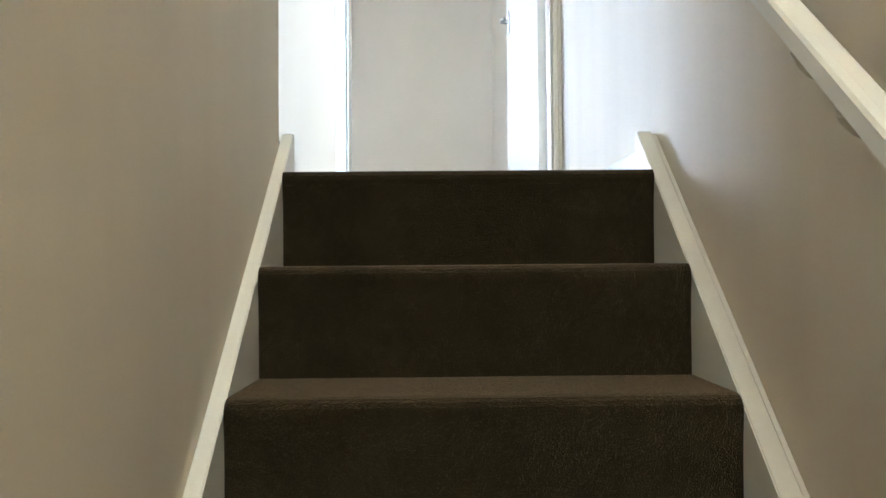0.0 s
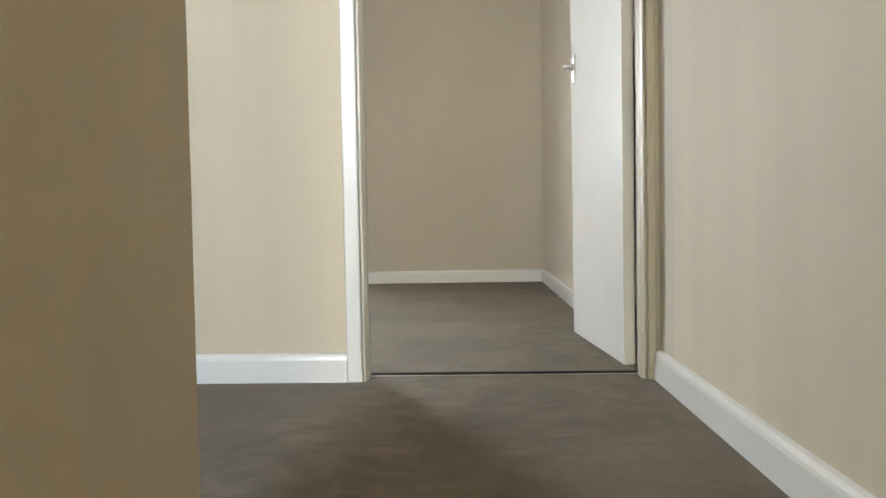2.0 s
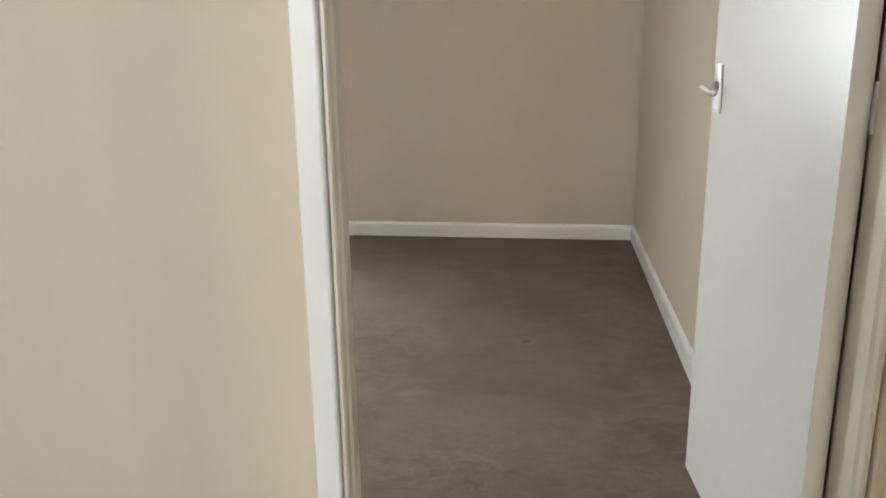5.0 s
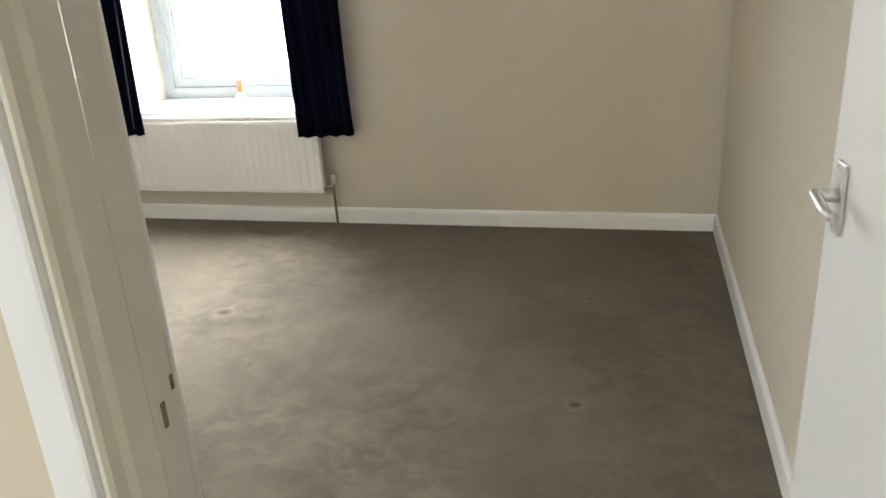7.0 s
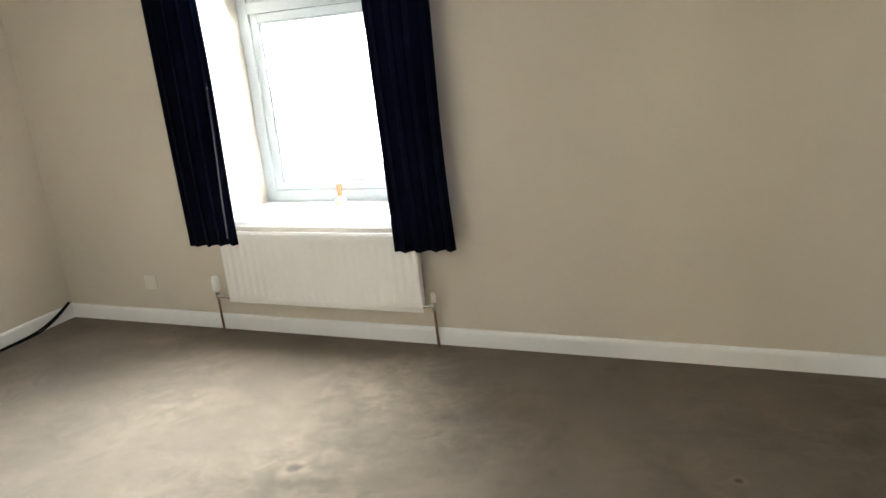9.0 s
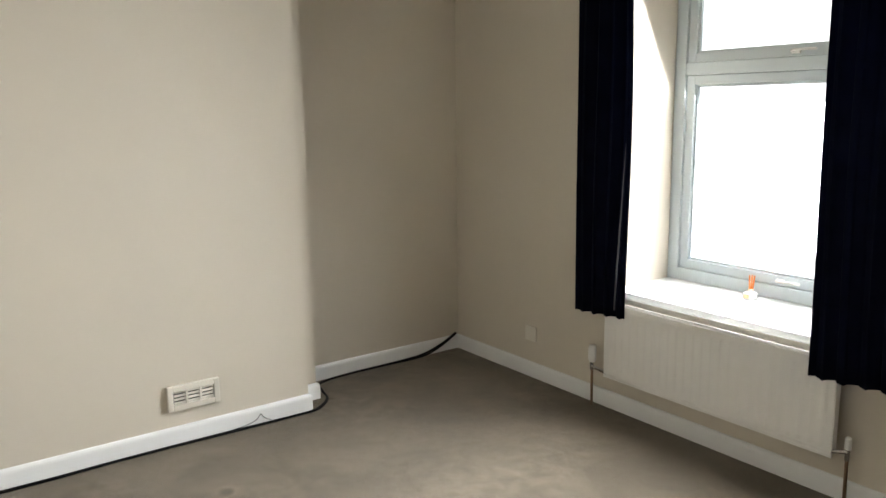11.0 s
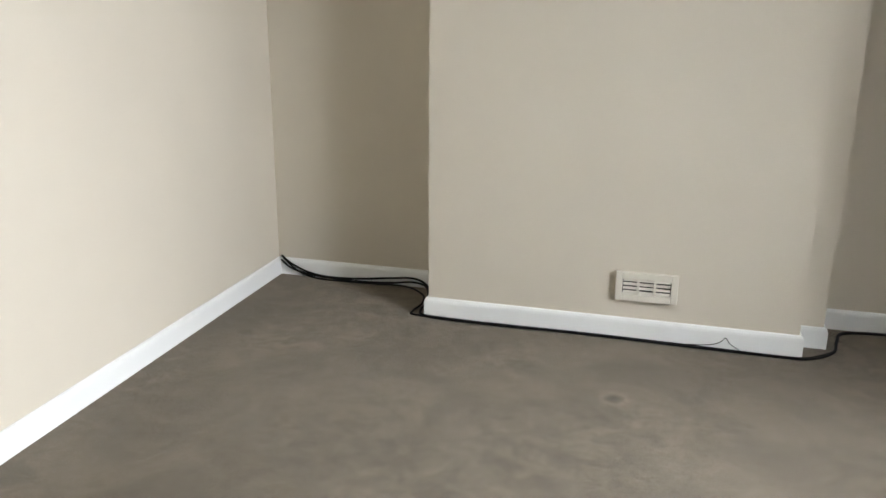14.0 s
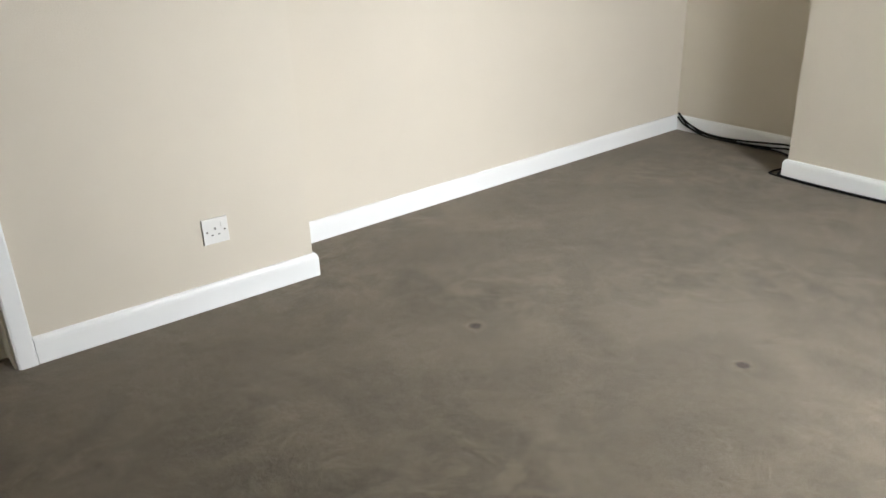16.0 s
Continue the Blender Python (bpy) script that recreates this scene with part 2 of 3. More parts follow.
# ---- mesh helpers ----
def part(name, bm, mat, parent=None, label="", kind="", smooth=False):
    """Links a bmesh as one mesh object, under a thing if one is given."""
    me = bpy.data.meshes.new(name)
    bmesh.ops.recalc_face_normals(bm, faces=bm.faces)
    bm.to_mesh(me)
    bm.free()
    me.materials.append(mat)
    if smooth:
        for p in me.polygons:
            p.use_smooth = True
    ob = new(name, me)
    ob.parent = parent
    return tagged(ob, label, kind=kind)


def thing(name, label, category, at=(0, 0, 0), group=""):
    ob = new(name)
    ob.location = at
    ob.empty_display_size = 0.05
    return tagged(ob, label, category, group)


def box(bm, x0, x1, y0, y1, z0, z1, bevel=0.0):
    r = bmesh.ops.create_cube(bm, size=1.0)
    for v in r["verts"]:
        v.co = Vector((x0 + (v.co.x + 0.5) * (x1 - x0), y0 + (v.co.y + 0.5) * (y1 - y0), z0 + (v.co.z + 0.5) * (z1 - z0)))
    if bevel:
        es = list({e for v in r["verts"] for e in v.link_edges})
        bmesh.ops.bevel(bm, geom=es, offset=bevel, segments=2, affect="EDGES", profile=0.6)
    return r["verts"]


def boxes(*bs, bevel=0.0):
    bm = bmesh.new()
    for b in bs:
        box(bm, *b, bevel=bevel)
    return bm


def sweep(points, profile, up=(0, 0, 1)):
    """Sweeps a closed profile (out, up) along a line of plan points, mitred at the corners; 'out' is to the left of the walk."""
    bm = bmesh.new()
    pts = [Vector(p) for p in points]
    rings = []
    for i, p in enumerate(pts):
        a = (pts[i] - pts[i - 1]) if i else (pts[1] - pts[0])
        b = (pts[i + 1] - pts[i]) if i < len(pts) - 1 else a
        a2, b2 = Vector((a.x, a.y)).normalized(), Vector((b.x, b.y)).normalized()
        na, nb = Vector((-a2.y, a2.x)), Vector((-b2.y, b2.x))
        n = (na + nb)
        n = n / max(0.2, n.dot(na))
        rings.append([bm.verts.new((p.x + n.x * d, p.y + n.y * d, p.z + z)) for d, z in profile])
    k = len(profile)
    for r0, r1 in zip(rings, rings[1:]):
        for j in range(k):
            bm.faces.new((r0[j], r0[(j + 1) % k], r1[(j + 1) % k], r1[j]))
    bm.faces.new(rings[0])
    bm.faces.new(rings[-1][::-1])
    return bm


def tube(bm, pts, radius, n=8):
    """A round tube along points."""
    pts = [Vector(p) for p in pts]
    rings = []
    side = None
    for i, p in enumerate(pts):
        d = (pts[min(i + 1, len(pts) - 1)] - pts[max(i - 1, 0)]).normalized()
        ref = Vector((0, 0, 1)) if abs(d.z) < 0.9 else Vector((1, 0, 0))
        side = d.cross(ref).normalized()
        w = side.cross(d).normalized()
        r = radius[i] if isinstance(radius, (list, tuple)) else radius
        rings.append([bm.verts.new(p + (side * math.cos(2 * math.pi * j / n) + w * math.sin(2 * math.pi * j / n)) * r) for j in range(n)])
    for a, b in zip(rings, rings[1:]):
        for j in range(n):
            bm.faces.new((a[j], a[(j + 1) % n], b[(j + 1) % n], b[j]))
    bm.faces.new(rings[0])
    bm.faces.new(rings[-1][::-1])


def spline(pts, steps=8):
    """Smooth line through points."""
    ps = [Vector(p) for p in pts]
    out = []
    for i in range(len(ps) - 1):
        p0, p1, p2, p3 = ps[max(i - 1, 0)], ps[i], ps[i + 1], ps[min(i + 2, len(ps) - 1)]
        for k in range(steps):
            t = k / steps
            out.append(0.5 * ((2 * p1) + (p2 - p0) * t + (2 * p0 - 5 * p1 + 4 * p2 - p3) * t * t + (3 * p1 - p0 - 3 * p2 + p3) * t ** 3))
    out.append(ps[-1])
    return out


# ---- plan ----
E, N = 3.24, 3.38            # bedroom: east and north walls
W, S = -1.25, -0.285         # alcove walls
SD = 0.145                   # bedroom face of the door wall
JOG = 1.39                   # where the door wall steps back
BX, B0, B1, B2 = -0.88, 0.635, 2.135, 2.24   # chimney breast
BX2 = -1.00
H = 2.50                     # ceiling
TOP, GO, RISE = -1.375, 0.217, 0.194          # stairs
SL, SR = 2.42, 3.24
LOW = -13 * RISE
XI0, XI1 = 2.446, 3.196      # carpet between the strings


def wall(name, *bs, mat=None, label=""):
    return tagged(part(name, boxes(*bs), mat or M_WALL), label, kind="structure")


# floors
wall("floor", (W - 0.1, E + 0.1, 0.08, N + 0.1, -0.15, 0.0), (W - 0.1, JOG, S - 0.1, 0.08, -0.15, 0.0), mat=M_CARPET, label="worn taupe cut-pile bedroom carpet with small stains")
wall("landing_floor", (JOG + 0.001, E + 0.1, TOP + 0.10, 0.066, -0.15, 0.0), (XI0, XI1, TOP + 0.022, TOP + 0.10, -0.012, 0.0), (JOG + 0.001, SL - 0.06, -3.75, TOP + 0.10, -0.15, 0.0), mat=M_CARPET, label="taupe landing carpet running to the doorway")
wall("subfloor", (JOG + 0.001, E + 0.1, 0.066, 0.08, -0.15, -0.012), mat=M_DARK)
wall("carpet_gripper", (2.43, 3.2, 0.062, 0.0665, -0.01, 0.0015), mat=M_CREAM_SHADED, label="thin pale carpet edge strip in the doorway")
wall("threshold", (2.437, 3.191, 0.0685, 0.0795, -0.0115, 0.0075), mat=M_DARK, label="dark raised threshold strip between the two carpets")
# bedroom walls
WX0, WX1, WZ0, WZ1 = 0.05, 1.33, 0.59, 2.2
wall("wall_north", (W - 0.1, WX0, N, N + 0.55, -0.15, H), (WX1, E + 0.1, N, N + 0.55, -0.15, H), (WX0, WX1, N, N + 0.55, -0.15, WZ0), (WX0, WX1, N, N + 0.55, WZ1, H))
wall("wall_east", (E, E + 0.12, SD - 0.3, N, -0.15, H))
wall("wall_west", (W - 0.1, W, S - 0.1, N, -0.15, H))
wall("chimney_breast", (W, BX, B0, B1, 0, H), (W, BX2, B1, B2, 0, H), label="plain cream-painted chimney breast with a stepped corner")


def prism(name, pts, z0, z1, mat):
    bm = bmesh.new()
    a = [bm.verts.new((x, y, z0)) for x, y in pts]
    b = [bm.verts.new((x, y, z1)) for x, y in pts]
    for i in range(len(pts)):
        bm.faces.new((a[i], a[(i + 1) % len(pts)], b[(i + 1) % len(pts)], b[i]))
    bm.faces.new(a[::-1])
    bm.faces.new(b)
    return tagged(part(name, bm, mat), kind="structure")


S2, SD2 = -0.142, 0.152      # the alcove wall and the door wall run slightly askew
prism("wall_south_alcove", [(W, S - 0.1), (JOG, S - 0.1), (JOG, S2), (W, S)], -0.15, H, M_WALL)
DZ = 2.03
prism("wall_south", [(JOG, 0.07), (2.376, 0.07), (2.376, SD2), (JOG, 0.141)], 0, H, M_WALL)
prism("landing_wall_north", [(JOG, 0.0), (2.376, 0.0), (2.376, 0.0695), (JOG, 0.0695)], 0, H, M_LAND)
wall("wall_south", (2.376, 3.225, 0.0, SD, DZ, H), (3.225, E, 0.0, SD, 0, H), (JOG, JOG + 0.06, -3.75, 0, -0.15, H))
tagged(part("ceiling", boxes((W - 0.1, E + 0.1, S - 0.1, N + 0.1, H, H + 0.12)), M_CEIL), "plain white plaster ceiling", kind="structure")
tagged(part("landing_ceiling", boxes((JOG, E + 0.1, -5.4, S - 0.1, H, H + 0.12)), M_CEIL), "plain white plaster ceiling", kind="structure")
# landing and stair walls
wall("stair_wall_east", (E, E + 0.12, -5.4, SD - 0.3, LOW - 0.1, H), mat=M_LAND)
wall("stair_wall_west", (SL - 0.11, SL, -5.3, -1.279, LOW - 0.1, H), mat=M_LAND)
wall("landing_wall_south", (JOG, 1.55, -3.85, -3.75, -0.15, H), (2.20, SL - 0.11, -3.85, -3.75, -0.15, H), (1.55, 2.20, -3.85, -3.75, -0.15, 0.95), (1.55, 2.20, -3.85, -3.75, 2.15, H), mat=M_LAND)
# the opening here is made up, only to let the fill lamp through
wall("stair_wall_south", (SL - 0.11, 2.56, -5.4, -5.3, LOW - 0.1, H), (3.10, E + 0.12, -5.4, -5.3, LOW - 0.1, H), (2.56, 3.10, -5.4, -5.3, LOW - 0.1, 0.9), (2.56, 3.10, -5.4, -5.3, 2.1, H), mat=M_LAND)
wall("lower_floor", (SL, E, -5.3, TOP - 11.9 * GO, LOW - 0.1, LOW), mat=M_STAIR)
# skirting boards: rounded top edge
SK = [(0, 0), (0.016, 0), (0.016, 0.066), (0.0145, 0.076), (0.010, 0.084), (0.004, 0.087), (0, 0.087)]
SKL = [(0, 0), (0.019, 0), (0.019, 0.062), (0.017, 0.071), (0.010, 0.078), (0, 0.080)]


def skirting(pts, prof, mat=None, label="white gloss-painted skirting board with a rounded top"):
    ob = part("baseboard", sweep([(x, y, 0) for x, y in pts], prof), mat or M_GLOSS, label=label)
    return tagged(ob, kind="structure")


skirting([(E, SD + 0.02), (E, N), (W, N), (W, B2), (BX2, B2), (BX2, B1), (BX, B1), (BX, B0), (W, B0), (W, S), (JOG, S2), (JOG, 0.141), (2.325, SD2 - 0.001)], SK)
skirting([(2.38, 0), (JOG + 0.06, 0), (JOG + 0.06, -3.75)], SKL)
skirting([(E, -1.232), (E, -0.001)], SKL)
skirting([(SL - 0.11, -3.75), (SL - 0.11, -1.274), (SL - 0.001, -1.274)], SKL)

# ---- door opening ----
def extrude_plan(pts, z0, z1):
    """A vertical prism over plan points."""
    bm = bmesh.new()
    a = [bm.verts.new((x, y, z0)) for x, y in pts]
    b = [bm.verts.new((x, y, z1)) for x, y in pts]
    n = len(pts)
    for i in range(n):
        bm.faces.new((a[i], a[(i + 1) % n], b[(i + 1) % n], b[i]))
    bm.faces.new(a[::-1])
    bm.faces.new(b)
    return bm


frame_left = [(2.3765, 0.001), (2.4215, 0.001), (2.4225, -0.006), (2.4255, -0.0125), (2.4295, -0.0125), (2.432, -0.008), (2.4335, 0.004), (2.4365, 0.012), (2.4365, 0.044),
              (2.433, 0.050), (2.421, 0.055), (2.396, 0.059), (2.392, 0.066), (2.3900, 0.142), (2.3875, 0.151), (2.3765, 0.151)]
frame_right = [(3.225, 0.001), (3.2055, 0.001), (3.2050, -0.006), (3.2020, -0.0125), (3.1985, -0.0125), (3.196, -0.008), (3.1945, 0.004), (3.1915, 0.012), (3.1915, 0.050),
               (3.195, 0.058), (3.204, 0.064), (3.2095, 0.070), (3.2105, 0.148), (3.225, 0.148)]
door_frame = tagged(new("door_frame"), "white gloss-painted timber door frame with chipped strike holes", kind="structure")
# jambs and head are white gloss, darkened in the colour for shade
part("jamb", extrude_plan(frame_left, 0, DZ - 0.028), M_CREAM_SHADED, door_frame)
part("jamb", extrude_plan(frame_right, 0, DZ - 0.028), M_CREAM_SHADED, door_frame)
part("head", boxes((2.387, 3.224, 0.002, 0.144, DZ - 0.028, DZ)), M_CREAM_SHADED, door_frame)
part("strike_hole", boxes((2.3895, 2.3917, 0.116, 0.123, 0.962, 0.990), bevel=0.001), M_WOOD, door_frame)
part("strike_hole", boxes((2.3890, 2.3912, 0.138, 0.143, 0.992, 1.008), bevel=0.001), M_WOOD, door_frame)

cas_l = [(2.3795, 0.0), (2.3795, -0.0135), (2.3825, -0.0175), (2.4165, -0.0175), (2.4195, -0.0155), (2.4208, -0.011), (2.4212, 0.0)]
cas_r = [(3.2395, 0.0), (3.2395, -0.0145), (3.2300, -0.0155), (3.2285, -0.0125), (3.2265, -0.0155), (3.2120, -0.0165), (3.2080, -0.0145), (3.2062, -0.009), (3.2058, 0.0)]
# same white gloss on both; the east one has its shade in the colour
for nm, pl, mt in (("architrave", cas_l, M_GLOSS), ("architrave", cas_r, M_CREAM_SHADED)):
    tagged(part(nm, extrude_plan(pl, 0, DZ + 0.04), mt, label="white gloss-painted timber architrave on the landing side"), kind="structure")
tagged(part("architrave", boxes((2.3815, 3.2385, -0.0165, -0.0005, DZ + 0.041, DZ + 0.085)), M_GLOSS, label="white gloss-painted timber architrave on the landing side"), kind="structure")
cas_in = [(2.326, SD2), (2.326, SD2 + 0.013), (2.331, SD2 + 0.0175), (2.374, SD2 + 0.0175), (2.3805, SD2 + 0.013), (2.3820, SD2)]
tagged(part("architrave", extrude_plan(cas_in, 0, DZ + 0.06), M_GLOSS, label="white gloss-painted timber architrave on the bedroom side"), kind="structure")
tagged(part("architrave", boxes((2.401, E - 0.001, SD + 0.0005, SD + 0.017, DZ + 0.002, DZ + 0.06)), M_GLOSS, label="white gloss-painted timber architrave on the bedroom side"), kind="structure")

# door leaf, hung on the east jamb and standing open
door = tagged(new("door_1"), "plain white gloss flush door standing wide open beside the east wall", kind="structure")
door.location, door.rotation_euler = (3.2065, 0.148, 0), (0, 0, radians(4.7))
DW = 0.684
part("door_leaf", boxes((-0.035, 0, 0, DW, 0.010, 1.995), bevel=0.0015), M_GLOSS, door)
handle = new("door_handle")
handle.parent, handle.location = door, (-0.035, DW - 0.056, 0.997)
tagged(handle, "satin aluminium lever handle on a short screwed plate")
part("backplate", boxes((-0.007, 0, -0.019, 0.019, -0.056, 0.054), bevel=0.003), M_STEEL, handle)
bm = bmesh.new()
tube(bm, [(-0.007, 0, 0.004), (-0.022, 0, 0.004), (-0.034, 0, 0.004)], [0.0125, 0.0105, 0.0100], 14)
lever = [(-0.036, 0.009, 0.004), (-0.0375, 0, 0.004), (-0.039, -0.02, 0.003), (-0.041, -0.045, 0.000), (-0.039, -0.062, -0.004), (-0.034, -0.075, -0.006)]
tube(bm, spline(lever, 4), 0.0078, 12)
part("lever", bm, M_STEEL, handle, smooth=True)
for sy, sz in ((-0.011, 0.045), (0.011, 0.045), (-0.011, -0.047), (0.011, -0.047)):
    bm = bmesh.new()
    tube(bm, [(-0.0068, sy, sz), (-0.0082, sy, sz)], 0.0032, 8)
    part("screw", bm, M_STEEL, handle)
for hz in (0.25, 1.0, 1.75):
    bm = bmesh.new()
    tube(bm, [(0.004, -0.004, hz - 0.038), (0.004, -0.004, hz + 0.038)], 0.005, 8)
    part("hinge", bm, M_STEEL, door)

# ---- window ----
FY = 3.78
window = tagged(new("window_1"), "white plastic casement window with a fanlight above, closed", kind="structure")


def ring(x0, x1, z0, z1, y0, y1, w, bevel=0.003):
    return boxes((x0, x0 + w, y0, y1, z0, z1), (x1 - w, x1, y0, y1, z0, z1), (x0 + w, x1 - w, y0, y1, z0, z0 + w), (x0 + w, x1 - w, y0, y1, z1 - w, z1), bevel=bevel)


FX0, FX1, FZ0, FZ1, TZ = WX0 + 0.002, WX1 - 0.002, 0.629, WZ1 - 0.002, 1.69
part("window_frame", ring(FX0, FX1, FZ0, FZ1, FY, FY + 0.07, 0.062), M_UPVC, window)
part("transom", boxes((FX0 + 0.062, FX1 - 0.062, FY + 0.002, FY + 0.068, TZ - 0.03, TZ + 0.03), bevel=0.003), M_UPVC, window)
for nm, z0, z1 in (("sash", FZ0 + 0.063, TZ - 0.031), ("sash", TZ + 0.031, FZ1 - 0.063)):
    s = part(nm, ring(FX0 + 0.064, FX1 - 0.064, z0, z1, FY + 0.014, FY + 0.066, 0.045, 0.004), M_UPVC, window)
    part("bead", ring(FX0 + 0.1085, FX1 - 0.1085, z0 + 0.0445, z1 - 0.0445, FY + 0.027, FY + 0.040, 0.012, 0.003), M_UPVC, s)
    g = part("pane", boxes((FX0 + 0.110, FX1 - 0.110, FY + 0.041, FY + 0.047, z0 + 0.046, z1 - 0.046)), M_GLASS, s)
    g.visible_shadow = False
    h = part("handle", boxes((0.66, 0.70, FY + 0.002, FY + 0.0135, z0 + 0.012, z0 + 0.032), bevel=0.003), M_PLASTIC, s)
    bm = bmesh.new()
    tube(bm, spline([(0.672, FY - 0.002, z0 + 0.024), (0.675, FY - 0.018, z0 + 0.025), (0.72, FY - 0.022, z0 + 0.028), (0.785, FY - 0.018, z0 + 0.026)], 4), [0.007] * 4 + [0.006] * 9, 8)
    part("handle_lever", bm, M_PLASTIC, s, smooth=True)
sill = part("window_sill", boxes((WX0 + 0.001, WX1 - 0.001, 3.3805, FY + 0.02, 0.591, 0.627)), M_GLOSS, window)
part("sill_nosing", boxes((0.0, 1.38, 3.345, 3.380, 0.592, 0.6285), bevel=0.011), M_GLOSS, window)

# pale overcast distance beyond the glass, and the ground outside
m = bpy.data.materials.new("overcast_distance")
m.use_nodes = True
nt = m.node_tree
nt.nodes.remove(nt.nodes["Principled BSDF"])
em = nt.nodes.new("ShaderNodeEmission")
em.inputs["Color"].default_value, em.inputs["Strength"].default_value = (0.97, 0.99, 1.0, 1), 2.0
nt.links.new(em.outputs[0], nt.nodes["Material Output"].inputs["Surface"])
M_FAR = m
tagged(part("backdrop", boxes((-40, 40, 14, 14.2, -5.4, 40)), M_FAR, label="pale overcast distance beyond the window"), kind="structure")
tagged(part("backdrop", boxes((-40, 40, -14.2, -14, -5.4, 40)), M_FAR, label="pale overcast distance beyond the landing window"), kind="structure")
tagged(part("ground", boxes((-400, 400, -400, 400, -5.7, -5.5)), M_GROUND, label="grey ground outside below the windows"), kind="structure")

# landing window, out of sight on the south side
lw = tagged(new("window_2"), "white plastic landing window", kind="structure")
part("window_frame", boxes((1.551, 1.60, -3.83, -3.77, 0.951, 2.149), (2.15, 2.199, -3.83, -3.77, 0.951, 2.149), (1.60, 2.15, -3.83, -3.77, 0.951, 1.0), (1.60, 2.15, -3.83, -3.77, 2.10, 2.149)), M_UPVC, lw)


# ---- radiator ----
def make_radiator():
    rad = thing("radiator", "white enamelled single-panel radiator with fluted front below the window", "radiator", (0.655, 3.33, 0.2))
    x0, x1, zt = -0.577, 0.562, 0.383
    bm = bmesh.new()
    cols, pitch = 25, (x1 - x0 - 0.03) / 25
    xs, ds = [x0], [0.0]
    for i in range(cols):
        a = x0 + 0.015 + i * pitch
        for f, d in ((0.05, 0), (0.18, 0.3), (0.32, 0.9), (0.45, 1), (0.58, 0.9), (0.72, 0.3), (0.85, 0)):
            xs.append(a + f * pitch)
            ds.append(d)
    xs.append(x1)
    ds.append(0)
    rows = [(0.0, 0), (0.022, 0), (0.027, 0), (0.045, 1), (zt - 0.050, 1), (zt - 0.032, 0), (zt - 0.010, 0), (zt, 0)]
    grid = []
    for z, k in rows:
        edge = 0.006 if z in (0.0, zt) else 0.0
        grid.append([bm.verts.new((x, -0.050 + edge - 0.0034 * d * k, z)) for x, d in zip(xs, ds)])
    for r0, r1 in zip(grid, grid[1:]):
        for i in range(len(xs) - 1):
            bm.faces.new((r0[i], r0[i + 1], r1[i + 1], r1[i]))
    back = [bm.verts.new((x, -0.034, z)) for x, z in ((x0, 0), (x1, 0), (x1, zt), (x0, zt))]
    bm.faces.new(back)
    bm.faces.new((grid[0][0], *[v for v in grid[0][1:]], back[1], back[0]))
    bm.faces.new((*grid[-1][::-1], back[3], back[2]))
    bm.faces.new((*[g[0] for g in grid], back[3], back[0]))
    bm.faces.new((*[g[-1] for g in grid][::-1], back[1], back[2]))
    part("panel", bm, M_RAD, rad)
    part("seam", boxes((x0 - 0.004, x1 + 0.004, -0.046, -0.040, -0.006, zt + 0.004), bevel=0.002), M_RAD, rad)
    bm = bmesh.new()
    for i in range(40):
        a = x0 + 0.03 + i * (x1 - x0 - 0.06) / 40
        box(bm, a, a + 0.016, -0.0335, -0.010, 0.02, zt - 0.02)
    part("convector", bm, M_RAD, rad)
    part("back_panel", boxes((x0 + 0.002, x1 - 0.002, -0.0095, -0.002, 0.012, zt - 0.012), bevel=0.002), M_RAD, rad)
    for sx in (x0 + 0.001, x1 - 0.003):
        part("side_panel", boxes((sx, sx + 0.002, -0.0335, -0.0096, 0.02, zt - 0.004)), M_RAD, rad)
    for bx in (-0.4, 0.4):
        part("bracket", boxes((bx - 0.015, bx + 0.015, -0.0015, 0.049, 0.05, zt - 0.05)), M_RAD, rad)
    # thermostatic valve at one end, lockshield at the other
    bm = bmesh.new()
    tube(bm, [(-0.690, -0.01, 0.035), (-0.690, -0.01, 0.050), (-0.690, -0.01, 0.105), (-0.690, -0.01, 0.122)], [0.014, 0.021, 0.021, 0.016], 14)
    v = part("valve", bm, M_PLASTIC, rad, "white thermostatic valve head", smooth=False)
    bm = bmesh.new()
    tube(bm, [(-0.690, -0.01, -0.005), (-0.690, -0.01, 0.036)], 0.011, 10)
    tube(bm, [(-0.690, -0.012, 0.012), (-0.60, -0.03, 0.014), (-0.563, -0.04, 0.014)], 0.009, 10)
    part("valve_body", bm, M_CHROME, rad)
    bm = bmesh.new()
    tube(bm, [(0.605, -0.005, 0.035), (0.605, -0.005, 0.078), (0.605, -0.005, 0.084)], [0.013, 0.012, 0.007], 12)
    part("lockshield", bm, M_PLASTIC, rad, "white lockshield cap")
    bm = bmesh.new()
    tube(bm, [(0.605, -0.005, -0.01), (0.605, -0.005, 0.036)], 0.010, 10)
    tube(bm, [(0.605, -0.008, 0.022), (0.56, -0.04, 0.022)], 0.0085, 10)
    part("valve_body", bm, M_CHROME, rad)
    for px, py, bx in ((-0.690, -0.01, -0.697), (0.605, -0.005, 0.602)):
        bm = bmesh.new()
        tube(bm, [(px, py, -0.005), (bx, py + 0.008, -0.1), (bx + 0.001, py + 0.010, -0.1995)], 0.0068, 10)
        part("pipe", bm, M_COPPER, rad, "tarnished copper pipe", smooth=True)


make_radiator()


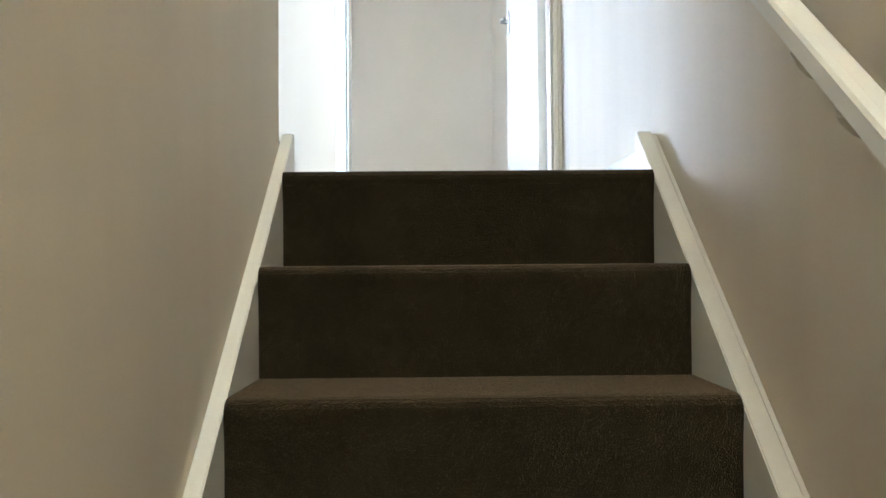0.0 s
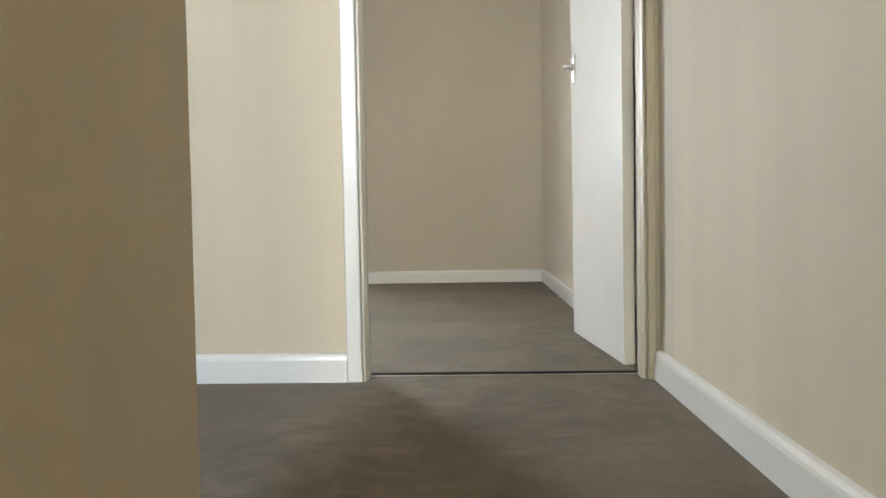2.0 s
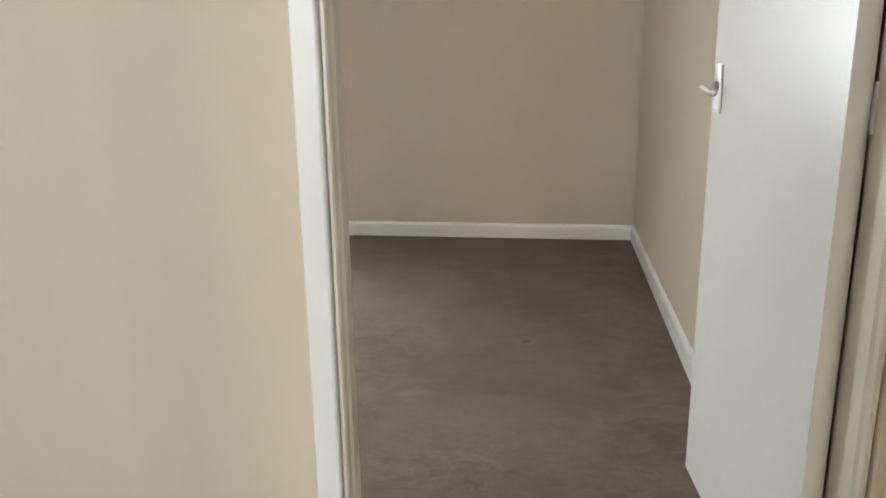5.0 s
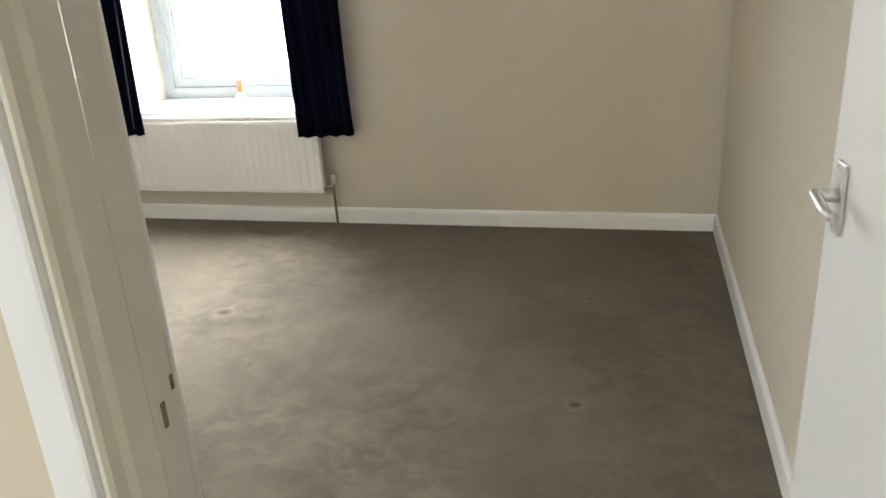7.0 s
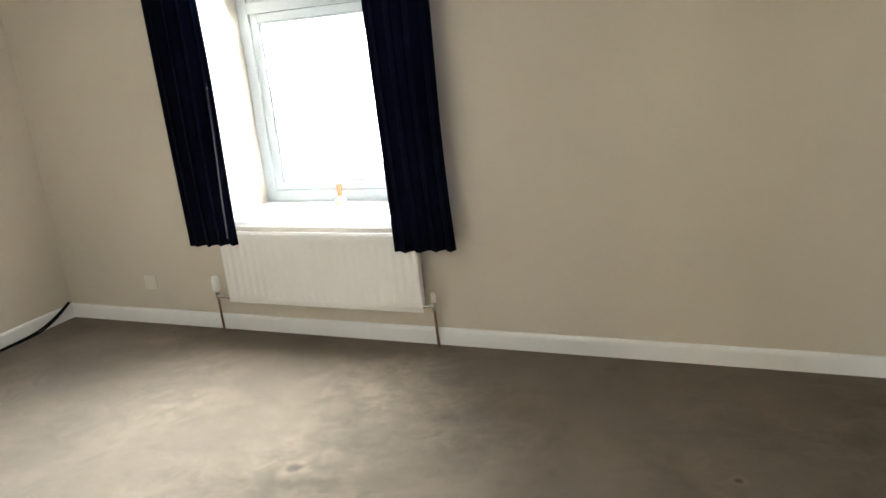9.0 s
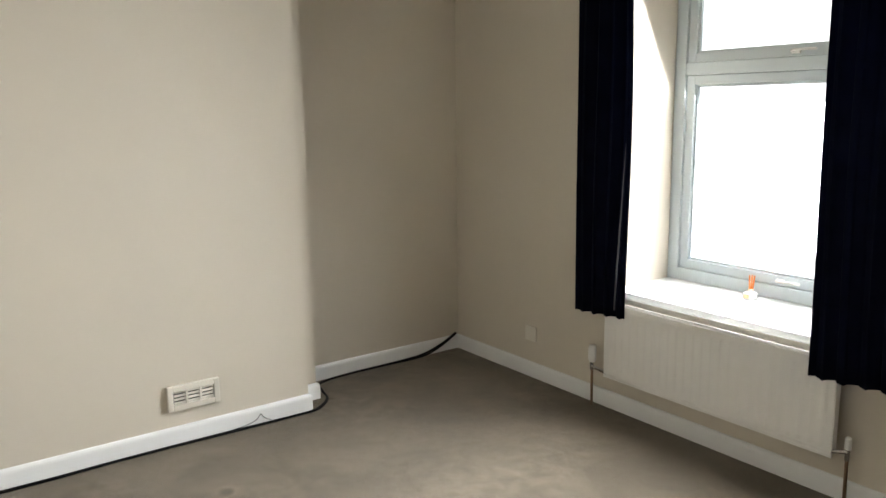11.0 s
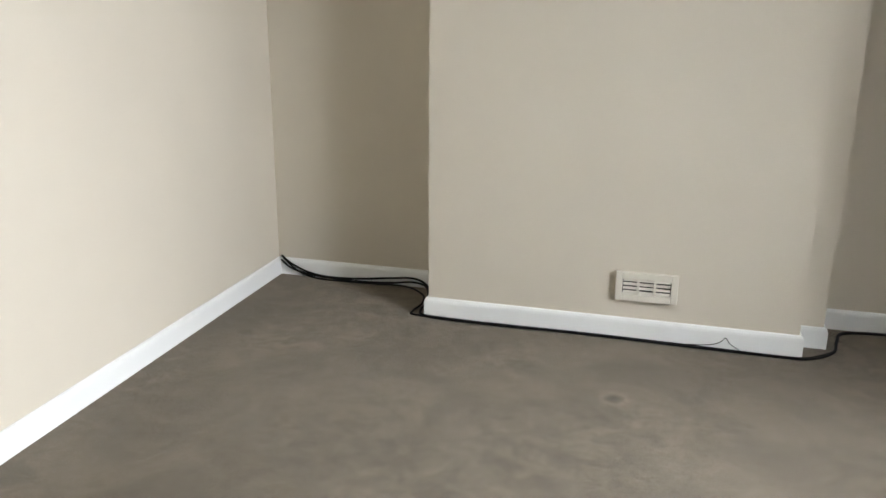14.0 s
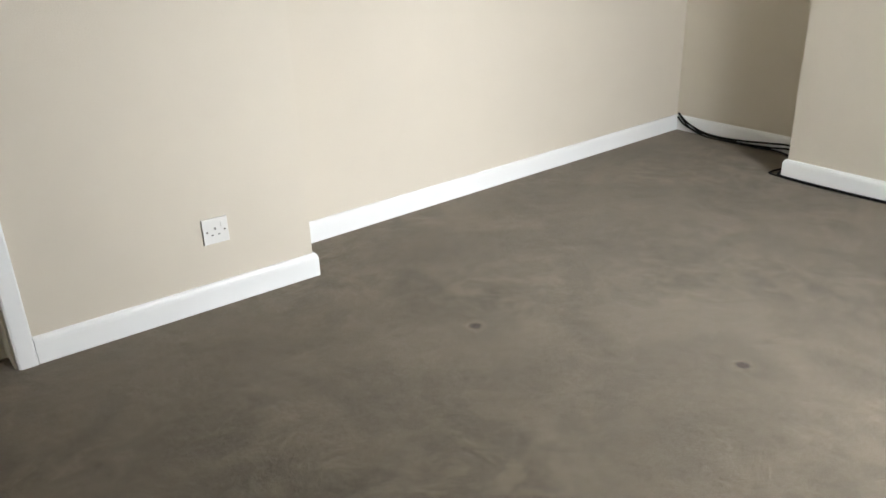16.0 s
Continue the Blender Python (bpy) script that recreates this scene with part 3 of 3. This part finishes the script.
# ---- curtains and pole ----
def make_curtain(label, tl, tr, bl, br, z0, z1, folds, seed):
    """Gathered cloth between four plan corners, top and bottom."""
    rnd = random.Random(seed)
    ob = thing("curtain", label, "curtain", (*((Vector(bl) + Vector(br)) / 2), z0), "curtains at the window")
    org = ob.location
    nu, nv = folds * 10, 26
    ph = [rnd.uniform(-0.5, 0.5) for _ in range(folds + 2)]
    amp = [rnd.uniform(0.75, 1.2) for _ in range(folds + 2)]
    bm = bmesh.new()
    front = []
    for j in range(nv + 1):
        v = j / nv
        row = []
        for i in range(nu + 1):
            u = i / nu
            f = u * folds
            k = int(min(f, folds - 1))
            w = math.sin(2 * math.pi * f + ph[k] * math.sin(math.pi * (f - k)) * 1.2 + 0.35 * math.sin(3 * v + k))
            a = (0.022 - 0.009 * (1 - v)) * amp[k]
            A = Vector(bl).lerp(Vector(tl), v)
            B = Vector(br).lerp(Vector(tr), v)
            p = A.lerp(B, u)
            p.x += 0.006 * math.sin(4 * math.pi * f) + 0.010 * math.sin(5 * v + 2 * u + seed) * (0.3 + u)
            hem = 0.003 * math.sin(2 * math.pi * f + 1.0) * (1 - v) ** 8
            row.append(bm.verts.new((p.x - org.x, p.y - org.y + a * w, z0 + v * (z1 - z0) + hem - org.z)))
        front.append(row)
    for r0, r1 in zip(front, front[1:]):
        for i in range(nu):
            bm.faces.new((r0[i], r0[i + 1], r1[i + 1], r1[i]))
    bmesh.ops.solidify(bm, geom=bm.faces[:], thickness=0.003)
    part("cloth", bm, M_CURTAIN, ob, smooth=True)
    return ob


left_curtain = make_curtain("long dark navy gathered curtain hanging beside the chimney breast alcove", (-0.125, 3.265), (0.195, 3.285), (-0.070, 3.225), (0.218, 3.275), 0.518, 2.25, 4, 3)
make_curtain("long dark navy gathered curtain hanging over the plain wall side", (1.095, 3.265), (1.395, 3.285), (1.135, 3.225), (1.435, 3.275), 0.512, 2.25, 4, 8)
# added grey strip: paints the highlight where window light catches a fold
bm = bmesh.new()
tube(bm, [Vector(p) - left_curtain.location for p in ((0.166, 3.246, 0.56), (0.173, 3.247, 0.75), (0.188, 3.252, 1.05), (0.199, 3.258, 1.35))], [0.0035, 0.0045, 0.003, 0.001], 6)
part("fold_highlight", bm, M_FOLD_LIGHT, left_curtain, "thin grey strip standing in for the window's light along a fold")
pole = thing("curtain_pole", "slim chrome curtain pole with ring ends above the window", "curtain pole", (0.66, 3.275, 2.262))
bm = bmesh.new()
tube(bm, [(-0.77, 0, 0), (0.79, 0, 0)], 0.009, 12)
part("pole", bm, M_CHROME, pole, smooth=True)
for fx in (-0.785, 0.805):
    bm = bmesh.new()
    tube(bm, [(fx + 0.024 * math.cos(a * math.pi / 8), 0, 0.024 * math.sin(a * math.pi / 8)) for a in range(17)], 0.004, 8)
    tube(bm, [(fx - 0.009, 0, 0), (fx, 0, 0), (fx + 0.009, 0, 0)], [0.004, 0.009, 0.004], 8)
    part("finial", bm, M_CHROME, pole)
for bx in (-0.72, 0.74):
    bm = bmesh.new()
    tube(bm, [(bx, 0.0, -0.010), (bx, 0.104, -0.010)], 0.006, 8)
    tube(bm, [(bx, 0.098, -0.010), (bx, 0.1045, -0.010)], 0.02, 12)
    part("bracket", bm, M_CHROME, pole)

# ---- stairs ----
stairs = tagged(new("stairs"), "steep carpeted staircase rising to the landing between white strings", kind="structure")


def step_mesh(depth):
    prof = [(0.008, -RISE - 0.02), (0.007, -0.10), (0.004, -0.055), (0.001, -0.035), (0.0, -0.024), (0.002, -0.014), (0.007, -0.007), (0.014, -0.002), (0.024, 0.0), (depth, 0.0), (depth, -0.03), (0.04, -0.05), (0.04, -RISE - 0.02)]
    bm = bmesh.new()
    n = len(prof)
    a = [bm.verts.new((XI0, y, z)) for y, z in prof]
    b = [bm.verts.new((XI1, y, z)) for y, z in prof]
    for i in range(n):
        bm.faces.new((a[i], a[(i + 1) % n], b[(i + 1) % n], b[i]))
    bm.faces.new(a)
    bm.faces.new(b[::-1])
    return bm


s0 = part("step", step_mesh(0.10), M_STAIR, stairs)
s0.location = (0, TOP, -0.004)
s1 = part("step", step_mesh(GO + 0.03), M_STAIR, stairs)
s1.location = (0, TOP - GO, -RISE)
for k in range(2, 13):
    s = new("step", s1.data)
    s.parent, s.location = stairs, (0, TOP - k * GO, -k * RISE)


# rolled carpet edge; its dark fall-off comes from the shaded colour
lip_prof = [(-0.0015, -0.030), (-0.003, -0.020), (-0.001, -0.011), (0.005, -0.004), (0.012, -0.001), (0.022, 0.0), (0.022, -0.004), (0.014, -0.004), (0.004, -0.012), (0.003, -0.030)]
bm = bmesh.new()
la = [bm.verts.new((XI0, TOP + y, z)) for y, z in lip_prof]
lb = [bm.verts.new((XI1, TOP + y, z)) for y, z in lip_prof]
for i in range(len(lip_prof)):
    j = (i + 1) % len(lip_prof)
    bm.faces.new((la[i], la[j], lb[j], lb[i]))
bm.faces.new(la)
bm.faces.new(lb[::-1])
part("landing_nosing", bm, M_STAIR, stairs, "landing carpet rolled over the top stair edge, shade put into its colour", smooth=False)


def string_mesh(x0, x1, top=0.098, drop=0.33):
    y1, sl = -1.234, RISE / GO
    y0 = TOP - 12.6 * GO
    prof = [(y1, -0.3), (y1, top), (y1 - 0.012, top), (y0, top - sl * (y1 - 0.012 - y0)), (y0, top - sl * (y1 - 0.012 - y0) - drop)]
    bm = bmesh.new()
    a = [bm.verts.new((x0, y, z)) for y, z in prof]
    b = [bm.verts.new((x1, y, z)) for y, z in prof]
    for i in range(5):
        bm.faces.new((a[i], a[(i + 1) % 5], b[(i + 1) % 5], b[i]))
    bm.faces.new(a)
    bm.faces.new(b[::-1])
    bmesh.ops.bevel(bm, geom=[e for e in bm.edges if abs(e.verts[0].co.x - e.verts[1].co.x) < 1e-4 and max(e.verts[0].co.z, e.verts[1].co.z) > top - 0.001], offset=0.002, segments=2, affect="EDGES")
    return bm


part("string", string_mesh(SL + 0.0005, 2.4455), M_CREAM_SHADED, stairs)
part("string", string_mesh(3.1965, 3.228), M_CREAM_SHADED, stairs)
part("string_bead", string_mesh(3.2285, SR - 0.0005, 0.092), M_CREAM_SHADED, stairs)

# handrail on the east stair wall
rail = thing("handrail", "cream-painted timber handrail on small brackets along the stair wall", "handrail", (3.181, -1.892, 0.184))
sl = RISE / GO
bm = bmesh.new()
prof = [(-0.018, 0.001), (-0.021, 0.004), (-0.021, 0.030), (-0.018, 0.036), (-0.010, 0.040), (0.008, 0.040), (0.016, 0.034), (0.016, 0.008), (0.010, 0.001), (0.0, 0.0)]
ends = []
for y in (0.50, -2.45):
    ends.append([bm.verts.new((x, y, z + sl * y)) for x, z in prof])
for i in range(len(prof)):
    j = (i + 1) % len(prof)
    bm.faces.new((ends[0][i], ends[0][j], ends[1][j], ends[1][i]))
bm.faces.new(ends[0])
bm.faces.new(ends[1][::-1])
part("rail", bm, M_CREAM_SHADED, rail)
for y in (-0.13, -0.23, -1.1, -2.1):
    z = sl * y
    bm = bmesh.new()
    tube(bm, spline([(0.0, y, z + 0.003), (0.004, y + 0.004, z - 0.022), (0.028, y + 0.012, z - 0.040), (0.058, y + 0.012, z - 0.042)], 4), 0.0075, 8)
    tube(bm, [(0.056, y + 0.012, z - 0.042), (0.0615, y + 0.012, z - 0.042)], 0.022, 12)
    part("bracket", bm, M_CREAM_SHADED, rail)

# ---- small fixed things in the bedroom ----
vent = thing("air_vent", "cream plastic louvred air vent on the chimney breast above the skirting", "air vent", (BX, 1.551, 0.2245))
vw, vh, vd = 0.1215, 0.0595, 0.022
part("frame", boxes((0.0005, vd, -vw, -0.095, -vh, vh), (0.0005, vd, 0.095, vw, -vh, vh), (0.0005, vd, -0.095, 0.095, -vh, -0.031), (0.0005, vd, -0.095, 0.095, 0.031, vh), bevel=0.0035), M_VENT, vent)
part("backing", boxes((0.0006, 0.004, -0.094, 0.094, -0.031, 0.031)), M_DARK, vent)
for my in (-0.0325, 0.0325):
    part("mullion", boxes((0.004, 0.0195, my - 0.005, my + 0.005, -0.031, 0.031)), M_VENT, vent)
bm = bmesh.new()
slat_me = None
for cy in (-0.0645, 0.0, 0.0645):
    for r in range(4):
        zc = -0.0255 + r * 0.017
        if slat_me is None:
            vs = [(0.007, 0.0042), (0.0165, -0.0032), (0.0185, -0.0006), (0.009, 0.0070)]
            a = [bm.verts.new((x, -0.0272, z)) for x, z in vs]
            b = [bm.verts.new((x, 0.0272, z)) for x, z in vs]
            for i in range(4):
                bm.faces.new((a[i], a[(i + 1) % 4], b[(i + 1) % 4], b[i]))
            bm.faces.new(a)
            bm.faces.new(b[::-1])
            s = part("slat", bm, M_VENT, vent)
            slat_me = s.data
        else:
            s = new("slat", slat_me)
            s.parent = vent
        s.location = (0, cy, zc)

sock = thing("wall_socket", "white single switched power socket low on the door wall", "power socket", (1.732, 0.1455, 0.268))
part("plate", boxes((-0.043, 0.043, 0.0005, 0.0095, -0.043, 0.043), bevel=0.002), M_PLASTIC, sock)
part("switch", boxes((-0.029, -0.017, 0.0096, 0.0125, 0.010, 0.030), bevel=0.001), M_PLASTIC, sock)
for hx, hz, w, h in ((0.002, 0.008, 0.0022, 0.0042), (-0.010, -0.013, 0.0035, 0.0018), (0.013, -0.013, 0.0035, 0.0018)):
    part("pin_hole", boxes((hx - w, hx + w, 0.0094, 0.0099, hz - h, hz + h)), M_DARK, sock)
for hx in (-0.030, 0.030):
    bm = bmesh.new()
    tube(bm, [(hx, 0.0094, 0), (hx, 0.0102, 0)], 0.003, 8)
    part("screw", bm, M_CHROME, sock)

plate = thing("blank_plate", "cream blank wall plate low on the window wall", "wall plate", (-0.556, N, 0.252))
part("plate", boxes((-0.043, 0.043, -0.0095, -0.0005, -0.043, 0.043), bevel=0.002), M_VENT, plate)
for hx in (-0.030, 0.030):
    bm = bmesh.new()
    tube(bm, [(hx, -0.0102, 0), (hx, -0.0094, 0)], 0.003, 8)
    part("screw", bm, M_VENT, plate)

# reed diffuser on the window sill
dif = thing("reed_diffuser", "small milky glass reed diffuser with orange reeds on the window sill", "reed diffuser", (0.590, 3.695, 0.6272))
bm = bmesh.new()
tube(bm, [(0, 0, 0), (0, 0, 0.004), (0, 0, 0.030), (0, 0, 0.036), (0, 0, 0.041), (0, 0, 0.050)], [0.030, 0.032, 0.032, 0.022, 0.011, 0.012], 16)
part("bottle", bm, M_BOTTLE, dif, smooth=True)
part("label", boxes((-0.013, 0.013, -0.0338, -0.0322, 0.008, 0.026)), M_LABEL, dif)
bm = bmesh.new()
for i in range(6):
    a = i * 1.05
    tube(bm, [(0.004 * math.cos(a), 0.004 * math.sin(a), 0.006), (0.013 * math.cos(a) + 0.004, 0.012 * math.sin(a), 0.112)], 0.0034, 6)
part("reeds", bm, M_REED, dif)

# cables along the skirting
def cable(label, pts, r=0.0052, name="cable"):
    bm = bmesh.new()
    tube(bm, spline(pts, 7), r, 7)
    ob = part(name, bm, M_CABLE, label=label, smooth=True)
    return tagged(ob, label, "cable", "cables along the skirting")


cb = "thin black cable running along the foot of the skirting"
a0 = [(-1.236, -0.262, 0.098), (-1.222, -0.20, 0.062), (-1.218, -0.10, 0.026), (-1.214, 0.02, 0.014), (-1.212, 0.18, 0.022), (-1.214, 0.34, 0.040), (-1.205, 0.46, 0.052), (-1.15, 0.545, 0.040), (-1.03, 0.585, 0.014), (-0.93, 0.585, 0.005), (-0.868, 0.610, 0.005)]
f0 = [(-0.852, 0.70, 0.005), (-0.849, 0.95, 0.005), (-0.853, 1.20, 0.006), (-0.856, 1.45, 0.005), (-0.852, 1.70, 0.005), (-0.846, 1.90, 0.005), (-0.842, 2.06, 0.005), (-0.850, 2.155, 0.005), (-0.90, 2.23, 0.006), (-0.97, 2.285, 0.005)]
e0 = [(-1.08, 2.31, 0.006), (-1.19, 2.36, 0.005), (-1.222, 2.55, 0.005), (-1.224, 2.80, 0.006), (-1.222, 3.00, 0.010), (-1.222, 3.12, 0.024), (-1.226, 3.24, 0.060), (-1.236, 3.345, 0.104)]
cable(cb, a0 + f0 + e0)
off = lambda ps, dx, dz, s: [(x + dx + 0.003 * math.sin(i * 1.7 + s), y + 0.002 * math.cos(i + s), max(0.0045, z + dz * (0.6 + 0.5 * math.sin(i * 1.3 + s)))) for i, (x, y, z) in enumerate(ps)]
cable(cb, off(a0, 0.006, -0.020, 1) + off(f0, 0.008, 0.0, 1) + off(e0, 0.008, -0.010, 1))
cable(cb, off(a0[:1], 0, 0, 2) + [(-1.212, -0.16, 0.030), (-1.203, -0.04, 0.0045), (-1.200, 0.10, 0.005), (-1.20, 0.26, 0.008), (-1.19, 0.42, 0.014), (-1.12, 0.53, 0.006), (-1.0, 0.565, 0.005), (-0.90, 0.555, 0.005), (-0.852, 0.600, 0.005)]
      + off(f0[1:], 0.014, 0.004, 2) + off(e0, 0.012, 0.002, 2), 0.0045)
cable("thin black wire looped up to a clip on the skirting board", [(-0.855, 1.72, 0.008), (-0.858, 1.80, 0.014), (-0.8595, 1.845, 0.028), (-0.8598, 1.868, 0.050), (-0.8595, 1.885, 0.028), (-0.856, 1.92, 0.009)], 0.0016)
